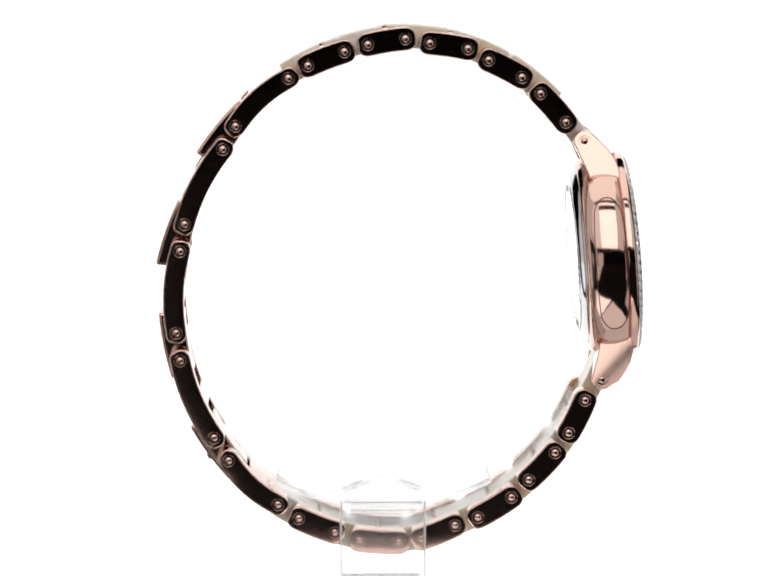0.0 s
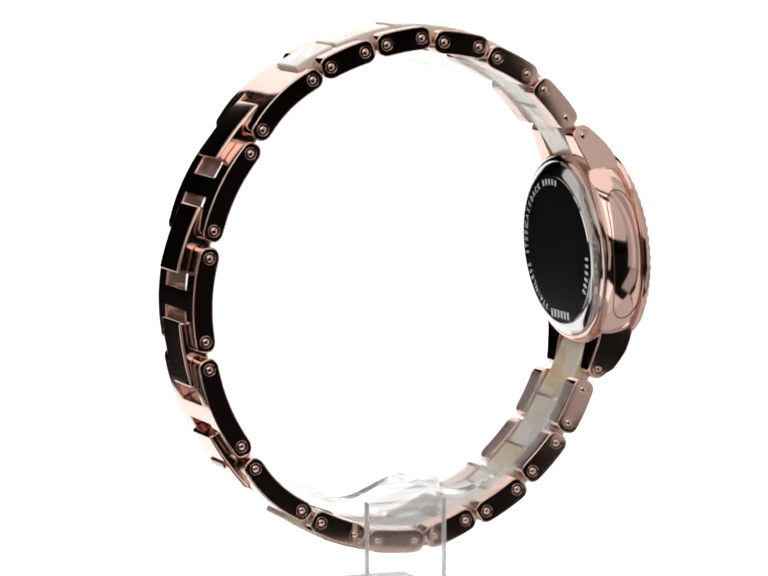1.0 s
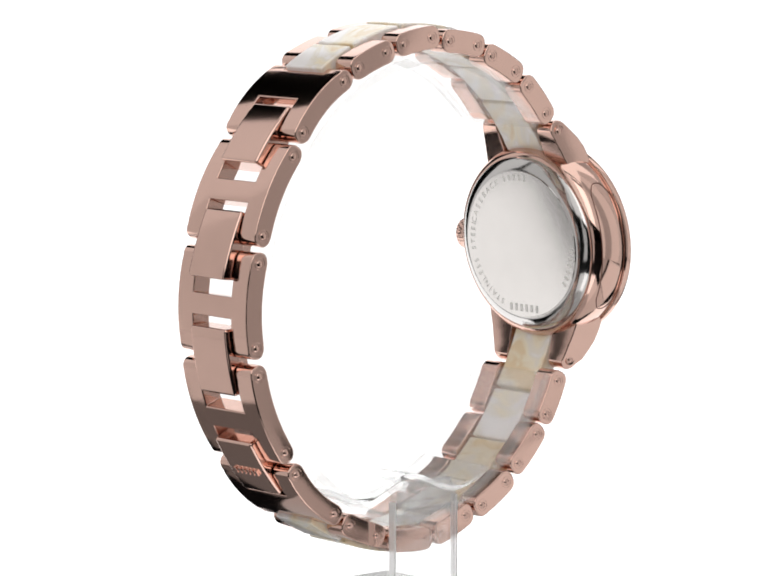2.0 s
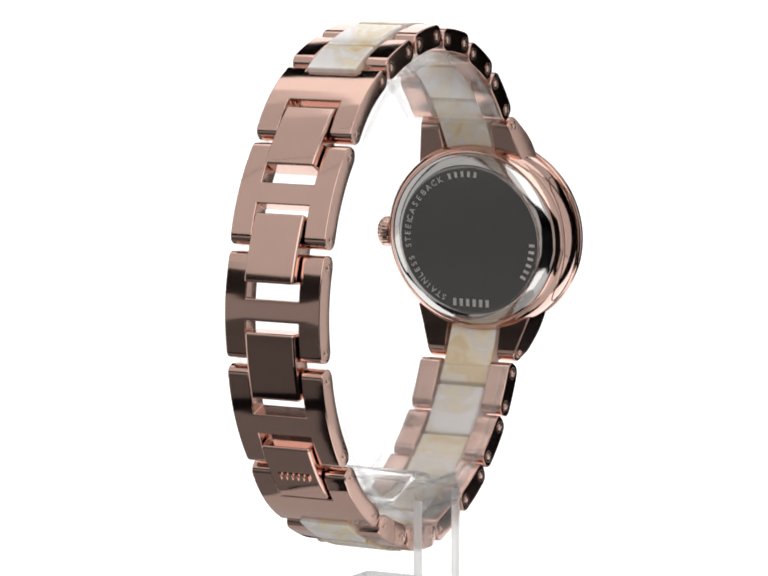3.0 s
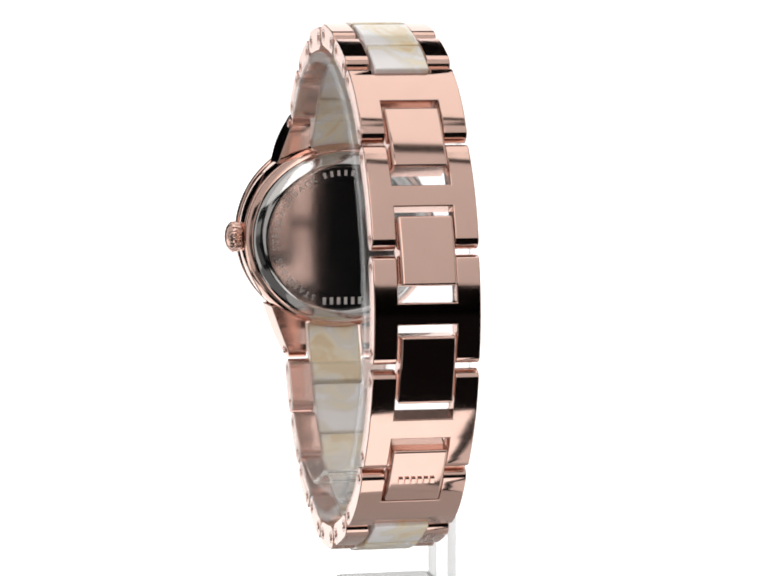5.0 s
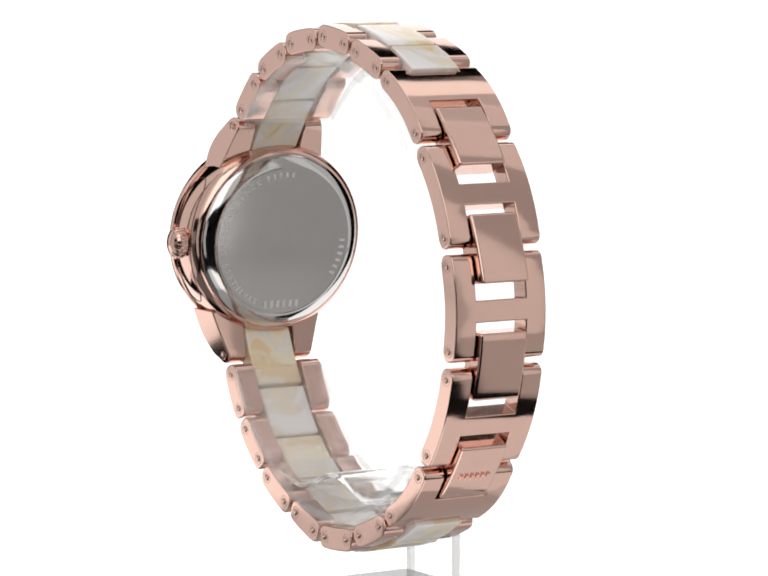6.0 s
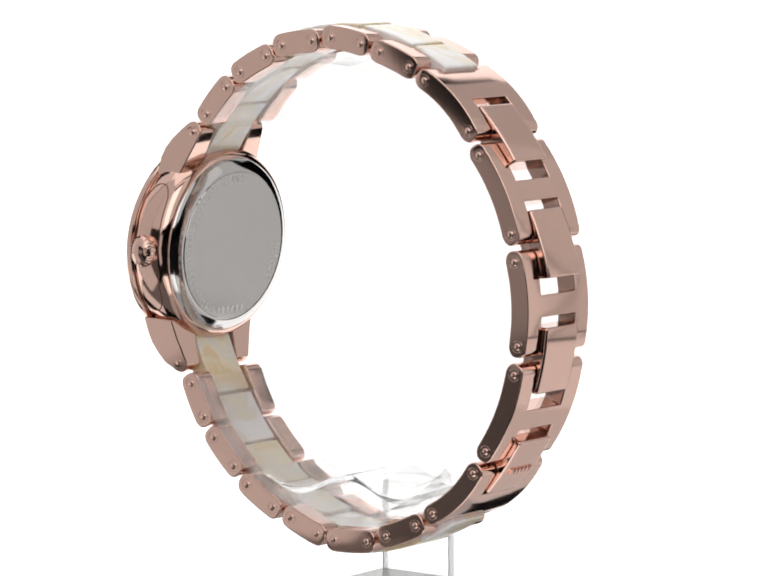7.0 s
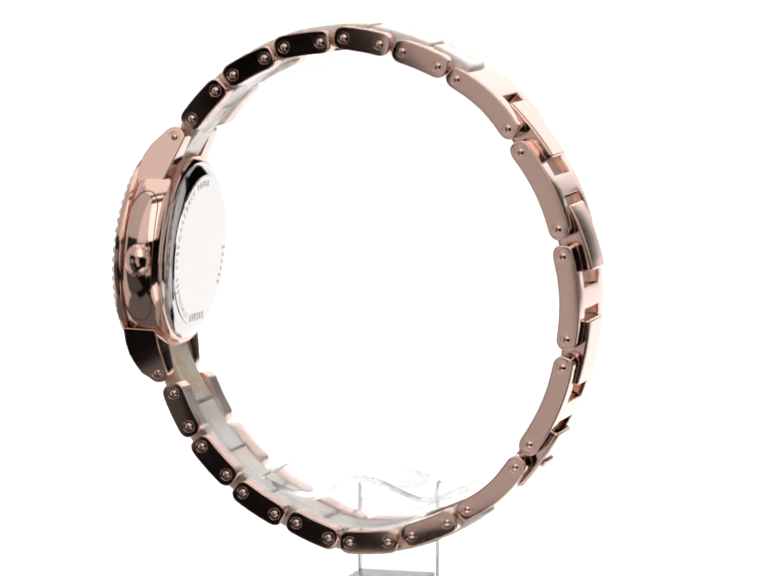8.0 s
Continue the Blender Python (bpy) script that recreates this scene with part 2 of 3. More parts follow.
def studio():
    bm = bmesh.new()
    box(bm, -2.5, 2.5, -2.5, 2.5, -0.06, -0.006)
    tagged(finish(bm, "floor", TABLE), "matt black studio table under the turntable", "floor", kind="structure")
    for name, b in (("wall_north", (-2.5, 2.5, 2.5, 2.6, -0.06, 2.2)), ("wall_south", (-2.5, 2.5, -2.6, -2.5, -0.06, 2.2)),
                    ("wall_east", (2.5, 2.6, -2.5, 2.5, -0.06, 2.2)), ("wall_west", (-2.6, -2.5, -2.5, 2.5, -0.06, 2.2)),
                    ("ceiling", (-2.5, 2.5, -2.5, 2.5, 2.2, 2.3))):
        bm = bmesh.new()
        box(bm, *b)
        tagged(finish(bm, name, DARK), "dark matt wall of the photo studio" if "wall" in name else "dark matt studio ceiling",
               "wall" if "wall" in name else "ceiling", kind="structure")
    # white sweep: a wedge on the table that curves up into the backdrop; its brightness is emission
    bm = bmesh.new()
    line = [(0.034, 0.0)] + [(0.85 + 0.25 * math.sin(radians(a)), 0.25 - 0.25 * math.cos(radians(a))) for a in range(0, 91, 10)] + [(1.1, 0.9)]
    rows = []
    for y, z in line:
        w = 0.060 + (min(y, 1.0) - 0.034) * 0.6
        wl = 0.060 + (min(y, 1.0) - 0.034) * 0.5
        rows.append([bm.verts.new((-wl, y, z - 0.0045)), bm.verts.new((w, y, z - 0.0045))])
    for p, q in zip(rows, rows[1:]):
        bm.faces.new([p[0], p[1], q[1], q[0]])
    made = bmesh.ops.solidify(bm, geom=bm.faces[:], thickness=0.002)
    tagged(finish(bm, "backdrop", BACKDROP, angle=60), "seamless white backdrop sweep, its brightness given as emission", "backdrop", kind="structure")
    # light panels, seen in the polished metal
    lean = lambda x, f: (x, -0.80 + 0.45 * f, 0.24 + 0.71 * f)
    lean_panel = lambda x0, x1, f0=0.0, f1=1.0: [lean(x0, f0), lean(x1, f0), lean(x1, f1), lean(x0, f1)]
    upright = lambda a0, a1, r, top, low=-0.003: [polar(a0, r, low), polar(a1, r, low), polar(a1, r, top), polar(a0, r, top)]
    lying = lambda a0, a1, r0=0.08, r1=0.1795: [polar(a0, r0, -0.003), polar(a1, r0, -0.003), polar(a1, r1, -0.003), polar(a0, r1, -0.003)]
    lamps = [
        ("softbox", lean_panel(-0.20, 0.24, 0.0, 0.80), SOFT, "bright softbox leaning above the camera"),
        ("softbox", lean_panel(-0.20, 0.24, 0.93, 1.0), SOFT, "bright softbox leaning above the camera"),
        ("softbox", lean_panel(0.25, 0.75), SOFT_SIDE, "dim softbox leaning beside the camera"),
        ("softbox", lean_panel(-0.71, -0.21), SOFT_LEAN, "softbox leaning beside the camera"),
        ("softbox", [(-0.55, -0.30, 1.0), (0.95, -0.30, 1.0), (0.95, 0.60, 1.0), (-0.55, 0.55, 1.0)], SOFT_TOP, "large white softbox hung overhead"),
        ("light_panel", upright(82, 101, 0.18, 0.42), SOFT_SIDE, "upright white light panel on the table"),
        ("light_panel", upright(52.5, 58.7, 0.18, 0.42), SOFT_THIRD, "dim upright light panel on the table"),
        ("light_panel", upright(59, 66.7, 0.18, 0.42), SOFT_HALF, "upright light panel on the table"),
        ("light_panel", upright(67, 81.7, 0.18, 0.42), FAINT_GLOW, "faint upright light panel on the table"),
        ("light_panel", upright(101.5, 119, 0.18, 0.42), SOFT_DIM, "dim upright light panel on the table"),
        ("light_panel", upright(-125, -98, 0.45, 0.9), SOFT_LEFT, "upright white light panel on the table"),
        ("light_panel", upright(-97.5, -70, 0.18, 0.42), SOFT_DIM, "dim upright light panel on the table"),
        ("light_panel", upright(-69.7, -42, 0.18, 0.018), SOFT_TENTH, "very faint low light panel on the table"),
        ("light_panel", upright(-69.7, -42, 0.18, 0.055, 0.018), SOFT_FIFTH, "faint light panel above a fainter one"),
        ("flag", upright(-69.7, -42, 0.18, 0.095, 0.055), DARK, "matt black flag board between two light panels"),
        ("light_panel", upright(-69.7, -42, 0.18, 0.42, 0.095), SOFT_DIM, "dim upright light panel above a black flag"),
        ("softbox", upright(122, 150, 1.0, 1.3, 0.5), SOFT_THIRD, "large dim softbox hung behind the table"),
        ("light_panel", lying(81, 118), SOFT_SIDE, "white light panel lying flat on the table"),
        ("light_panel", lying(58, 75), FAINT_GLOW, "white light panel lying flat on the table"),
        ("light_panel", lying(-127, -98, 0.115, 0.30), SOFT_TOP, "white light panel lying flat on the table"),
        ("light_panel", lying(-125, -98, 0.302, 0.44), SOFT_LEFT, "white light panel lying flat on the table"),
        ("light_panel", lying(-116, -103.5, 0.056, 0.113), SOFT_LEFT, "white light panel lying flat on the table"),
        ("light_panel", lying(-103, -98, 0.0275, 0.113), SOFT_LOW, "faint light panel lying flat on the table"),
        ("light_panel", lying(-97.5, -63, 0.0275, 0.078), SOFT_LOW, "faint light panel lying flat on the table"),
        ("light_panel", lying(-62.5, -46, 0.0275, 0.063), SOFT_LOW, "faint light panel lying flat on the table"),
        ("light_panel", lying(-36.5, -15, 0.0275, 0.063), SOFT_HALF, "white light panel lying flat on the table"),
        ("light_panel", lying(-14.5, 30, 0.0275, 0.063), WHITE_TABLE, "bright light panel lying flat on the table"),
        ("light_panel", lying(-30, -11.5, 0.115, 0.41), SOFT_THIRD, "dim light panel lying flat on the table"),
        ("light_panel", lying(34, 75, 0.0275, 0.062), SOFT_HALF, "white light panel lying flat on the table"),
        ("light_panel", lying(75.5, 120, 0.0275, 0.078), SOFT_DIM, "dim light panel lying flat on the table"),
        ("light_panel", lying(-97, -70), SOFT_DIM, "dim light panel lying flat on the table"),
        ("light_panel", lying(-69.7, -47), SOFT_TENTH, "faint light panel lying flat on the table"),
        ("light_panel", upright(-31, -22.5, 0.32, 0.12), SOFT_DIM, "small dim light panel on the table"),
        ("light_panel", upright(-22, -9, 0.42, 0.10), SOFT_DIM, "small dim light panel on the table"),
    ]
    for name, c, mat, label in lamps:
        lamp = tagged(new(name), label, "flag" if name == "flag" else "studio light", group="" if name == "flag" else "studio lights")
        v = [Vector(p) for p in c]
        if "lying" in label:
            quad_panel("diffuser", c, mat, 0.003).parent = lamp
            continue
        quad_panel("board" if name == "flag" else "diffuser", c, mat, 0.004).parent = lamp
        back = -facing(v) * 0.0045
        quad_panel("housing", [p + back for p in v], DARK, 0.03).parent = lamp
        if name == "softbox":
            top = sum(v, Vector()) / 4 + back * 4
            bm = bmesh.new()
            box(bm, top.x - 0.012, top.x + 0.012, top.y - 0.012, top.y + 0.012, top.z, 2.2, 0.004)
            part("boom_rod", bm, DARK, lamp)


studio()


# ---------------------------------------------------------------- the watch
# joints of the bracelet in its plane (x, z in mm), from the upper lug round by the clasp to the lower lug
PINS = [(27.54, 64.45), (24.97, 67.08), (21.51, 71.0), (18.97, 73.21), (14.45, 75.55), (11.63, 77.11), (6.46, 77.87), (3.13, 78.48),
        (-1.96, 77.69), (-5.14, 76.74), (-10.09, 74.85), (-12.75, 73.15), (-19.94, 66.64), (-21.69, 63.51), (-26.95, 53.26),
        (-27.59, 49.59), (-28.18, 38.36), (-27.66, 34.54), (-23.09, 23.87), (-21.11, 20.69), (-14.39, 14.54), (-11.52, 12.62),
        (-6.55, 10.63), (-3.21, 9.55), (2.28, 9.2), (5.32, 9.67), (9.96, 11.55), (13.12, 12.65), (17.73, 15.41), (20.11, 17.84),
        (23.7, 21.6), (25.57, 24.33), (27.8, 28.87), (30.13, 31.73)]
PINS = [Vector((x, z)) for x, z in PINS]
MID = Vector((1.0, 44.0))
Y0 = 0.45         # middle of the bracelet off the turning axis
HALF = 7.2        # half its width
INNER = 3.85      # half the width of the middle row


def outward(p, d):
    n = Vector((-d.y, d.x))
    return n if n.dot(p - MID) > 0 else -n


def arc_points(a, b, sag, n):
    d = b - a
    nrm = outward((a + b) / 2, d.normalized())
    return [a + d * (i / n) + nrm * (4 * sag * (i / n) * (1 - i / n)) for i in range(n + 1)]


def link_stations(a, b, half, end, sag, n):
    """Stations of a side link between two pins, with rounded ends."""
    d = (b - a).normalized()
    ext = [a - d * end] + arc_points(a, b, sag, n) + [b + d * end]
    L = (b - a).length
    cuts = [0.0, 0.12, 0.35, 0.65, 1.0]
    out = []

    def at(s):
        # s in mm from the first pin
        if s <= 0:
            c, dd = a + d * s, d
        elif s >= L:
            c, dd = b + d * (s - L), d
        else:
            f = s / L
            nr = outward((a + b) / 2, d)
            c = a + d * s + nr * (4 * sag * f * (1 - f))
            dd = (d + nr * (4 * sag * (1 - 2 * f) / L)).normalized()
        return c, outward(c, dd)

    for c in cuts:
        out.append((-end + c * end, half * (0.25 + 0.75 * math.sqrt(1 - (1 - c) ** 2))))
    for i in range(1, n):
        out.append((L * i / n, half))
    for c in reversed(cuts):
        out.append((L + end - c * end, half * (0.25 + 0.75 * math.sqrt(1 - (1 - c) ** 2))))
    st, pos = [], []
    for s, h in out:
        c, nr = at(s)
        o, i = c + nr * h, c - nr * h
        st.append((o.x, o.y, i.x, i.y))
        pos.append(s)
    return st, pos


watch = tagged(new("wristwatch"), "rose gold bracelet watch with mother-of-pearl middle links", "watch")

pin_mesh = None


def pin(x, z, side, parent):
    """The round end of a link pin: a clearance with painted shade round a domed middle."""
    global pin_mesh
    if pin_mesh is None:
        bm = bmesh.new()
        lathe(bm, [(-0.6, 0.84), (0.015, 0.84), (0.03, 0.82), (0.015, 0.79), (-0.5, 0.77), (-0.5, 0.56), (-0.05, 0.54), (0.05, 0.46), (0.13, 0.28), (0.16, 0.05)],
              Matrix.Identity(4), 20)
        ob = finish(bm, "pin", ROSE, parent)
        pin_mesh = ob.data
        # the shade down in the clearance round the pin is painted near-black
        pin_mesh.materials.append(HOLE_SHADE)
        for p in pin_mesh.polygons:
            r = math.hypot(p.center.y, p.center.z) / MM
            p.material_index = 1 if 0.53 < r < 0.8 and p.center.x < -0.02 * MM else 0
    else:
        ob = new("pin", pin_mesh)
        ob.parent = parent
    turn = Matrix.Rotation(radians(90 * side), 4, "Z")
    ob.matrix_basis = Matrix.Translation((x * MM, (Y0 + side * HALF) * MM, z * MM)) @ turn
    return ob


def short_link(k):
    a, b = PINS[k], PINS[k + 1]
    st, pos = link_stations(a, b, 1.62, 1.45, 0.10, 4)
    for side in (-1, 1):
        ys = sorted((Y0 + side * HALF, Y0 + side * (INNER + 0.12)))
        ob = part("side_link", strip(st, ys, lambda i, j: True, 0.17), ROSE, watch, "", 0)
        pin(a.x, a.y, side, ob)
        pin(b.x, b.y, side, ob)


def long_link(k, bridge):
    """An H-shaped link: two sides joined by a bridge that lies between those lengths in mm."""
    a, b = PINS[k], PINS[k + 1]
    st, pos = link_stations(a, b, 1.42, 1.5, 0.62, 12)
    ys = [Y0 - HALF, Y0 - INNER - 0.1, Y0 + INNER + 0.1, Y0 + HALF]
    mids = [(p + q) / 2 for p, q in zip(pos, pos[1:])]
    bm = strip(st, ys, lambda i, j: j != 1 or bridge[0] < mids[i] < bridge[1], 0.40)
    ob = part("bracelet_link", bm, ROSE, watch, "H-shaped polished rose gold link", 0)
    for side in (-1, 1):
        pin(a.x, a.y, side, ob)
        pin(b.x, b.y, side, ob)


def along(k, s):
    """The place s mm from pin k along the bracelet's line, past the pin's neighbours if need be."""
    p = PINS[k]
    step = 1 if s >= 0 else -1
    left = abs(s)
    while 0 <= k + step < len(PINS):
        q = PINS[k + step]
        d = (q - p).length
        if left <= d:
            return p + (q - p) * (left / d)
        left -= d
        k, p = k + step, q
    # past the last pins the line runs on along the lugs to the case
    return p + (Vector((0.42, -0.91)) if step < 0 else Vector((0.25, 0.97))) * left


def middle_tile(k, before, after, mat, name, lift=(2.0, 2.0), inner=1.3, bevel=0.28, label=""):
    """A middle-row piece across the gap between pins k and k + 1."""
    a, b = PINS[k], PINS[k + 1]
    e0, e1 = along(k, -before), along(k + 1, after)
    raw = [e0, a, (a + b) / 2, b, e1]
    # smooth rigid curve: chord with the mean bulge of the joints
    d = (e1 - e0)
    nrm = outward((e0 + e1) / 2, d.normalized())
    sag = d.length ** 2 / (8 * 37.0)
    rise = sum((p - e0).dot(nrm) for p in raw[1:4]) / 3 - 0.85 * sag
    dirn = d.normalized()
    n = 6
    st = []
    for i in range(n + 1):
        f = i / n
        c = e0 + d * f + nrm * (4 * sag * f * (1 - f) + rise)
        up = lift[0] + (lift[1] - lift[0]) * f
        nl = (nrm + dirn * (8 * sag * (f - 0.5) / d.length)).normalized()
        o, q = c + nl * up, c - nl * inner
        st.append((o.x, o.y, q.x, q.y))
    w = INNER - 0.12
    return part(name, strip(st, [Y0 - w, Y0 + w], lambda i, j: True, bevel, 3), mat, watch, label, 0)


SHORT = [1, 3, 5, 7, 9, 21, 23, 25, 27, 29, 31]
for k in SHORT:
    short_link(k)
for k, br in ((11, (0.4, 5.3)), (13, (4.6, 7.6)), (15, (4.4, 7.5)), (17, (4.4, 7.6)), (19, (3.0, 9.6))):
    long_link(k, br)
for k in (0, 2, 4, 6, 8, 10, 20, 22, 24, 26, 28, 30, 32):
    before = {0: 4.6, 20: 0.2}[k] if k in (0, 20) else (PINS[k] - PINS[k - 1]).length / 2 - 0.2
    after = {10: 0.2, 32: 4.4}[k] if k in (10, 32) else (PINS[k + 2] - PINS[k + 1]).length / 2 - 0.2
    middle_tile(k, before, after, PEARL, "pearl_inlay", (1.4, 1.4) if k in (0, 32) else (2.0, 2.0), label="cream mother-of-pearl middle link")
middle_tile(12, 2.9, 2.5, ROSE_PLATE, "clasp_plate", (1.9, 2.7), bevel=0.38, label="flat rose gold middle plate")
middle_tile(14, 2.7, 2.6, ROSE_PLATE, "clasp_plate", (1.9, 3.0), bevel=0.38, label="flat rose gold clasp plate")
middle_tile(16, 2.5, 2.6, ROSE_PLATE, "clasp_plate", (2.3, 2.0), bevel=0.38, label="flat rose gold middle plate")
tile = middle_tile(18, 2.5, 2.6, ROSE_PLATE, "clasp_plate", (2.4, 2.1), bevel=0.38, label="flat rose gold middle plate with a small raised mark")

a18, b18 = PINS[18], PINS[19]
d18 = (b18 - a18).normalized()
n18 = outward((a18 + b18) / 2, d18)
c18 = (a18 + b18) / 2 + n18 * 2.52 + d18 * 0.5
turn18 = Matrix(((0, d18.x, n18.x, 0), (1, 0, 0, 0), (0, d18.y, n18.y, 0), (0, 0, 0, 1)))
for i in range(6):
    bm = bmesh.new()
    cx = (i - 2.5) * 0.86
    box(bm, (cx - 0.29) * MM, (cx + 0.29) * MM, -0.42 * MM, 0.42 * MM, -0.25 * MM, 0.05 * MM, 0.02 * MM, 1)
    bmesh.ops.transform(bm, matrix=Matrix.Translation((c18.x * MM, Y0 * MM, c18.y * MM)) @ turn18, verts=bm.verts)
    part("mark_bar", bm, ROSE, tile)

# ---------------------------------------------------------------- watch case
LEAN = 4.4
BACK = -2.0       # face of the case back along the case's axis
CASE = pose(28.0 * MM, (Y0 - 0.75) * MM, 48.1 * MM, 0, -LEAN, 0) @ Matrix.Diagonal((0.79, 1.005, 0.965, 1))


def case():
    bm = bmesh.new()
    lathe(bm, [(-0.62, 12.5), (-0.62, 13.0), (-0.45, 13.3), (0.0, 13.7), (0.5, 13.98), (1.0, 14.14), (2.2, 14.34), (3.5, 14.42), (4.8, 14.38), (5.8, 14.25), (6.2, 14.05), (6.35, 13.8)], CASE, 128)
    body = part("case_body", bm, ROSE, watch, label="polished rose gold case barrel")
    bm = bmesh.new()
    lathe(bm, [(BACK, 0.2), (BACK, 10.85), (BACK + 0.15, 10.9), (BACK + 0.15, 11.15), (BACK + 0.22, 11.4), (BACK + 0.5, 11.9), (BACK + 0.85, 12.4), (BACK + 1.15, 12.75), (BACK + 1.45, 12.92), (-0.4, 12.9), (0.0, 12.6)], CASE, 128)
    back = part("case_back", bm, STEEL, watch, "mirror-polished steel case back with etched lettering", 32)
    bm = bmesh.new()
    lathe(bm, [(6.2, 13.4), (6.25, 14.3), (6.4, 14.5), (7.0, 14.6), (7.5, 14.5), (7.8, 14.15), (7.9, 13.8), (7.9, 12.5), (7.5, 12.2)], CASE, 128)
    bezel = part("bezel", bm, ROSE, watch, label="rose gold bezel set with clear stones")
    # stones round the bezel
    bm = bmesh.new()
    lathe(bm, [(-0.35, 0.15), (0.05, 0.66), (0.2, 0.66), (0.5, 0.36)], Matrix.Identity(4), 8)
    first = finish(bm, "stone", STONE, bezel, 10)
    for i in range(60):
        ob = first if i == 0 else new("stone", first.data)
        ob.parent = bezel
        t = 2 * math.pi * (i + 0.5) / 60
        ob.matrix_basis = CASE @ Matrix.Translation((7.85 * MM, 13.35 * math.cos(t) * MM, 13.35 * math.sin(t) * MM)) @ Matrix.Rotation(t, 4, "X") @ Matrix.Rotation(radians(28), 4, "Z")
    bm = bmesh.new()
    lathe(bm, [(7.7, 12.3), (8.4, 12.3), (8.8, 11.6), (9.1, 9.0), (9.25, 5.0), (9.3, 0.3)], CASE, 96)
    part("crystal", bm, CRYSTAL, watch, "clear domed watch glass", 50)
    bm = bmesh.new()
    lathe(bm, [(6.6, 12.3), (7.1, 12.3), (7.1, 0.3)], CASE, 64)
    part("dial", bm, DIAL, watch, label="pale dial")
    # oval seams on both flanks of the barrel
    for side in (-1, 1):
        pts = []
        ns = 56
        for i in range(ns):
            t = 2 * math.pi * i / ns
            # a capsule: straight sides and half-round ends, 5 mm wide
            zz = 6.4 * max(-1, min(1, 1.7 * math.sin(t))) + 2.9 * math.sin(t) * abs(math.sin(t))
            aa = 3.55 + 2.75 * math.copysign(abs(math.cos(t)) ** 0.8, math.cos(t))
            r = np.interp(aa, [0.0, 0.5, 1.0, 2.2, 3.5, 4.8, 5.8, 6.2], [13.7, 13.98, 14.14, 14.34, 14.42, 14.38, 14.25, 14.05]) + 0.01
            yy = side * math.sqrt(r * r - zz * zz)
            pts.append(CASE @ Vector((aa * MM, yy * MM, zz * MM)))
        bm = bmesh.new()
        tube(bm, pts, 0.07 * MM)
        part("flank_seam", bm, SEAM, body)
    # crown
    cm = CASE @ pose(2.9 * MM, 13.5 * MM, -0.2 * MM, 0, 0, 90)
    bm = bmesh.new()
    tooth = lambda i, a: 0.10 if i % 4 < 2 and 1.0 < a < 2.6 else 0.0
    lathe(bm, [(0.0, 1.1), (0.7, 1.1), (0.75, 1.95), (1.0, 2.2), (1.7, 2.25), (2.2, 2.2), (2.6, 1.95), (2.9, 1.45), (3.1, 0.75), (3.15, 0.1)], cm, 96, tooth)
    part("crown", bm, ROSE, watch, "ribbed domed winding crown", 25)
    return back


case_back = case()


def lug(pinpt, outer, inner, spread, side):
    """A curved lug: a round end about its pin, then its outer and inner edges as offsets from the pin, down to the case."""
    mid = Vector(outer[-1]) + Vector(inner[-1])
    base = math.atan2(-mid.y, -mid.x)
    turn = 1 if mid.y < 0 else -1
    cap = [(1.5 * math.cos(base + turn * radians(v)), 1.5 * math.sin(base + turn * radians(v))) for v in range(70, -71, -20)]
    outline = cap + list(outer) + list(reversed(inner))
    pts = [(pinpt.x + x, pinpt.y + z) for x, z in outline]
    # the outer face spreads towards the case
    axis = mid.normalized()
    flare = [side * spread * Vector(q).dot(axis) for q in outline]
    ob = part("lug", prism(pts, Y0 + side * (INNER + 0.25), Y0 + side * HALF, 0.18, flare), ROSE, watch, "", 0)
    pin(pinpt.x, pinpt.y, side, ob)
    return ob


for side in (-1, 1):
    lug(PINS[0], [(2.2, 0.0), (3.2, -1.0), (4.1, -2.3), (4.6, -3.6), (4.9, -6.4)], [(-0.8, -1.7), (-0.1, -3.2), (0.5, -4.6), (1.2, -6.2)], 0.24, side)
    lug(PINS[33], [(2.3, -0.2), (3.2, 1.3), (3.8, 2.6), (4.1, 4.2), (4.2, 6.4)], [(-1.25, 0.9), (-1.0, 2.2), (-0.7, 3.6), (-0.4, 6.2)], 0.34, side)


# ---------------------------------------------------------------- etched case back
def glyph(ch, size):
    cu = bpy.data.curves.new("glyph", "FONT")
    cu.body, cu.size, cu.align_x, cu.extrude = ch, size, "CENTER", 0.00002
    ob = bpy.data.objects.new("glyph", cu)
    me = bpy.data.meshes.new_from_object(ob)
    bpy.data.objects.remove(ob)
    return me


def back_place(t, r):
    """A pose on the case back at that clock angle (degrees, anticlockwise from its right as one looks at it) and radius, letters' feet inwards."""
    x, y = r * math.cos(radians(t)), r * math.sin(radians(t))
    # looking along +x at the back: right is -y, up is z
    m = CASE @ Matrix.Translation(((BACK - 0.012) * MM, -x * MM, y * MM))
    basis = Matrix(((0, 0, -1, 0), (-1, 0, 0, 0), (0, 1, 0, 0), (0, 0, 0, 1)))
    return m @ basis @ Matrix.Rotation(radians(t - 90), 4, "Z")


def ring_text(text, start, step, r, size, name):
    bm = bmesh.new()
    for i, ch in enumerate(text):
        if ch == " ":
            continue
        me = glyph(ch, size * MM)
        me.transform(back_place(start - i * step, r))
        bm.from_mesh(me)
    return part(name, bm, ETCH, case_back)


ring_text("STAINLESS STEEL", 244, 5.6, 9.5, 1.25, "lettering")
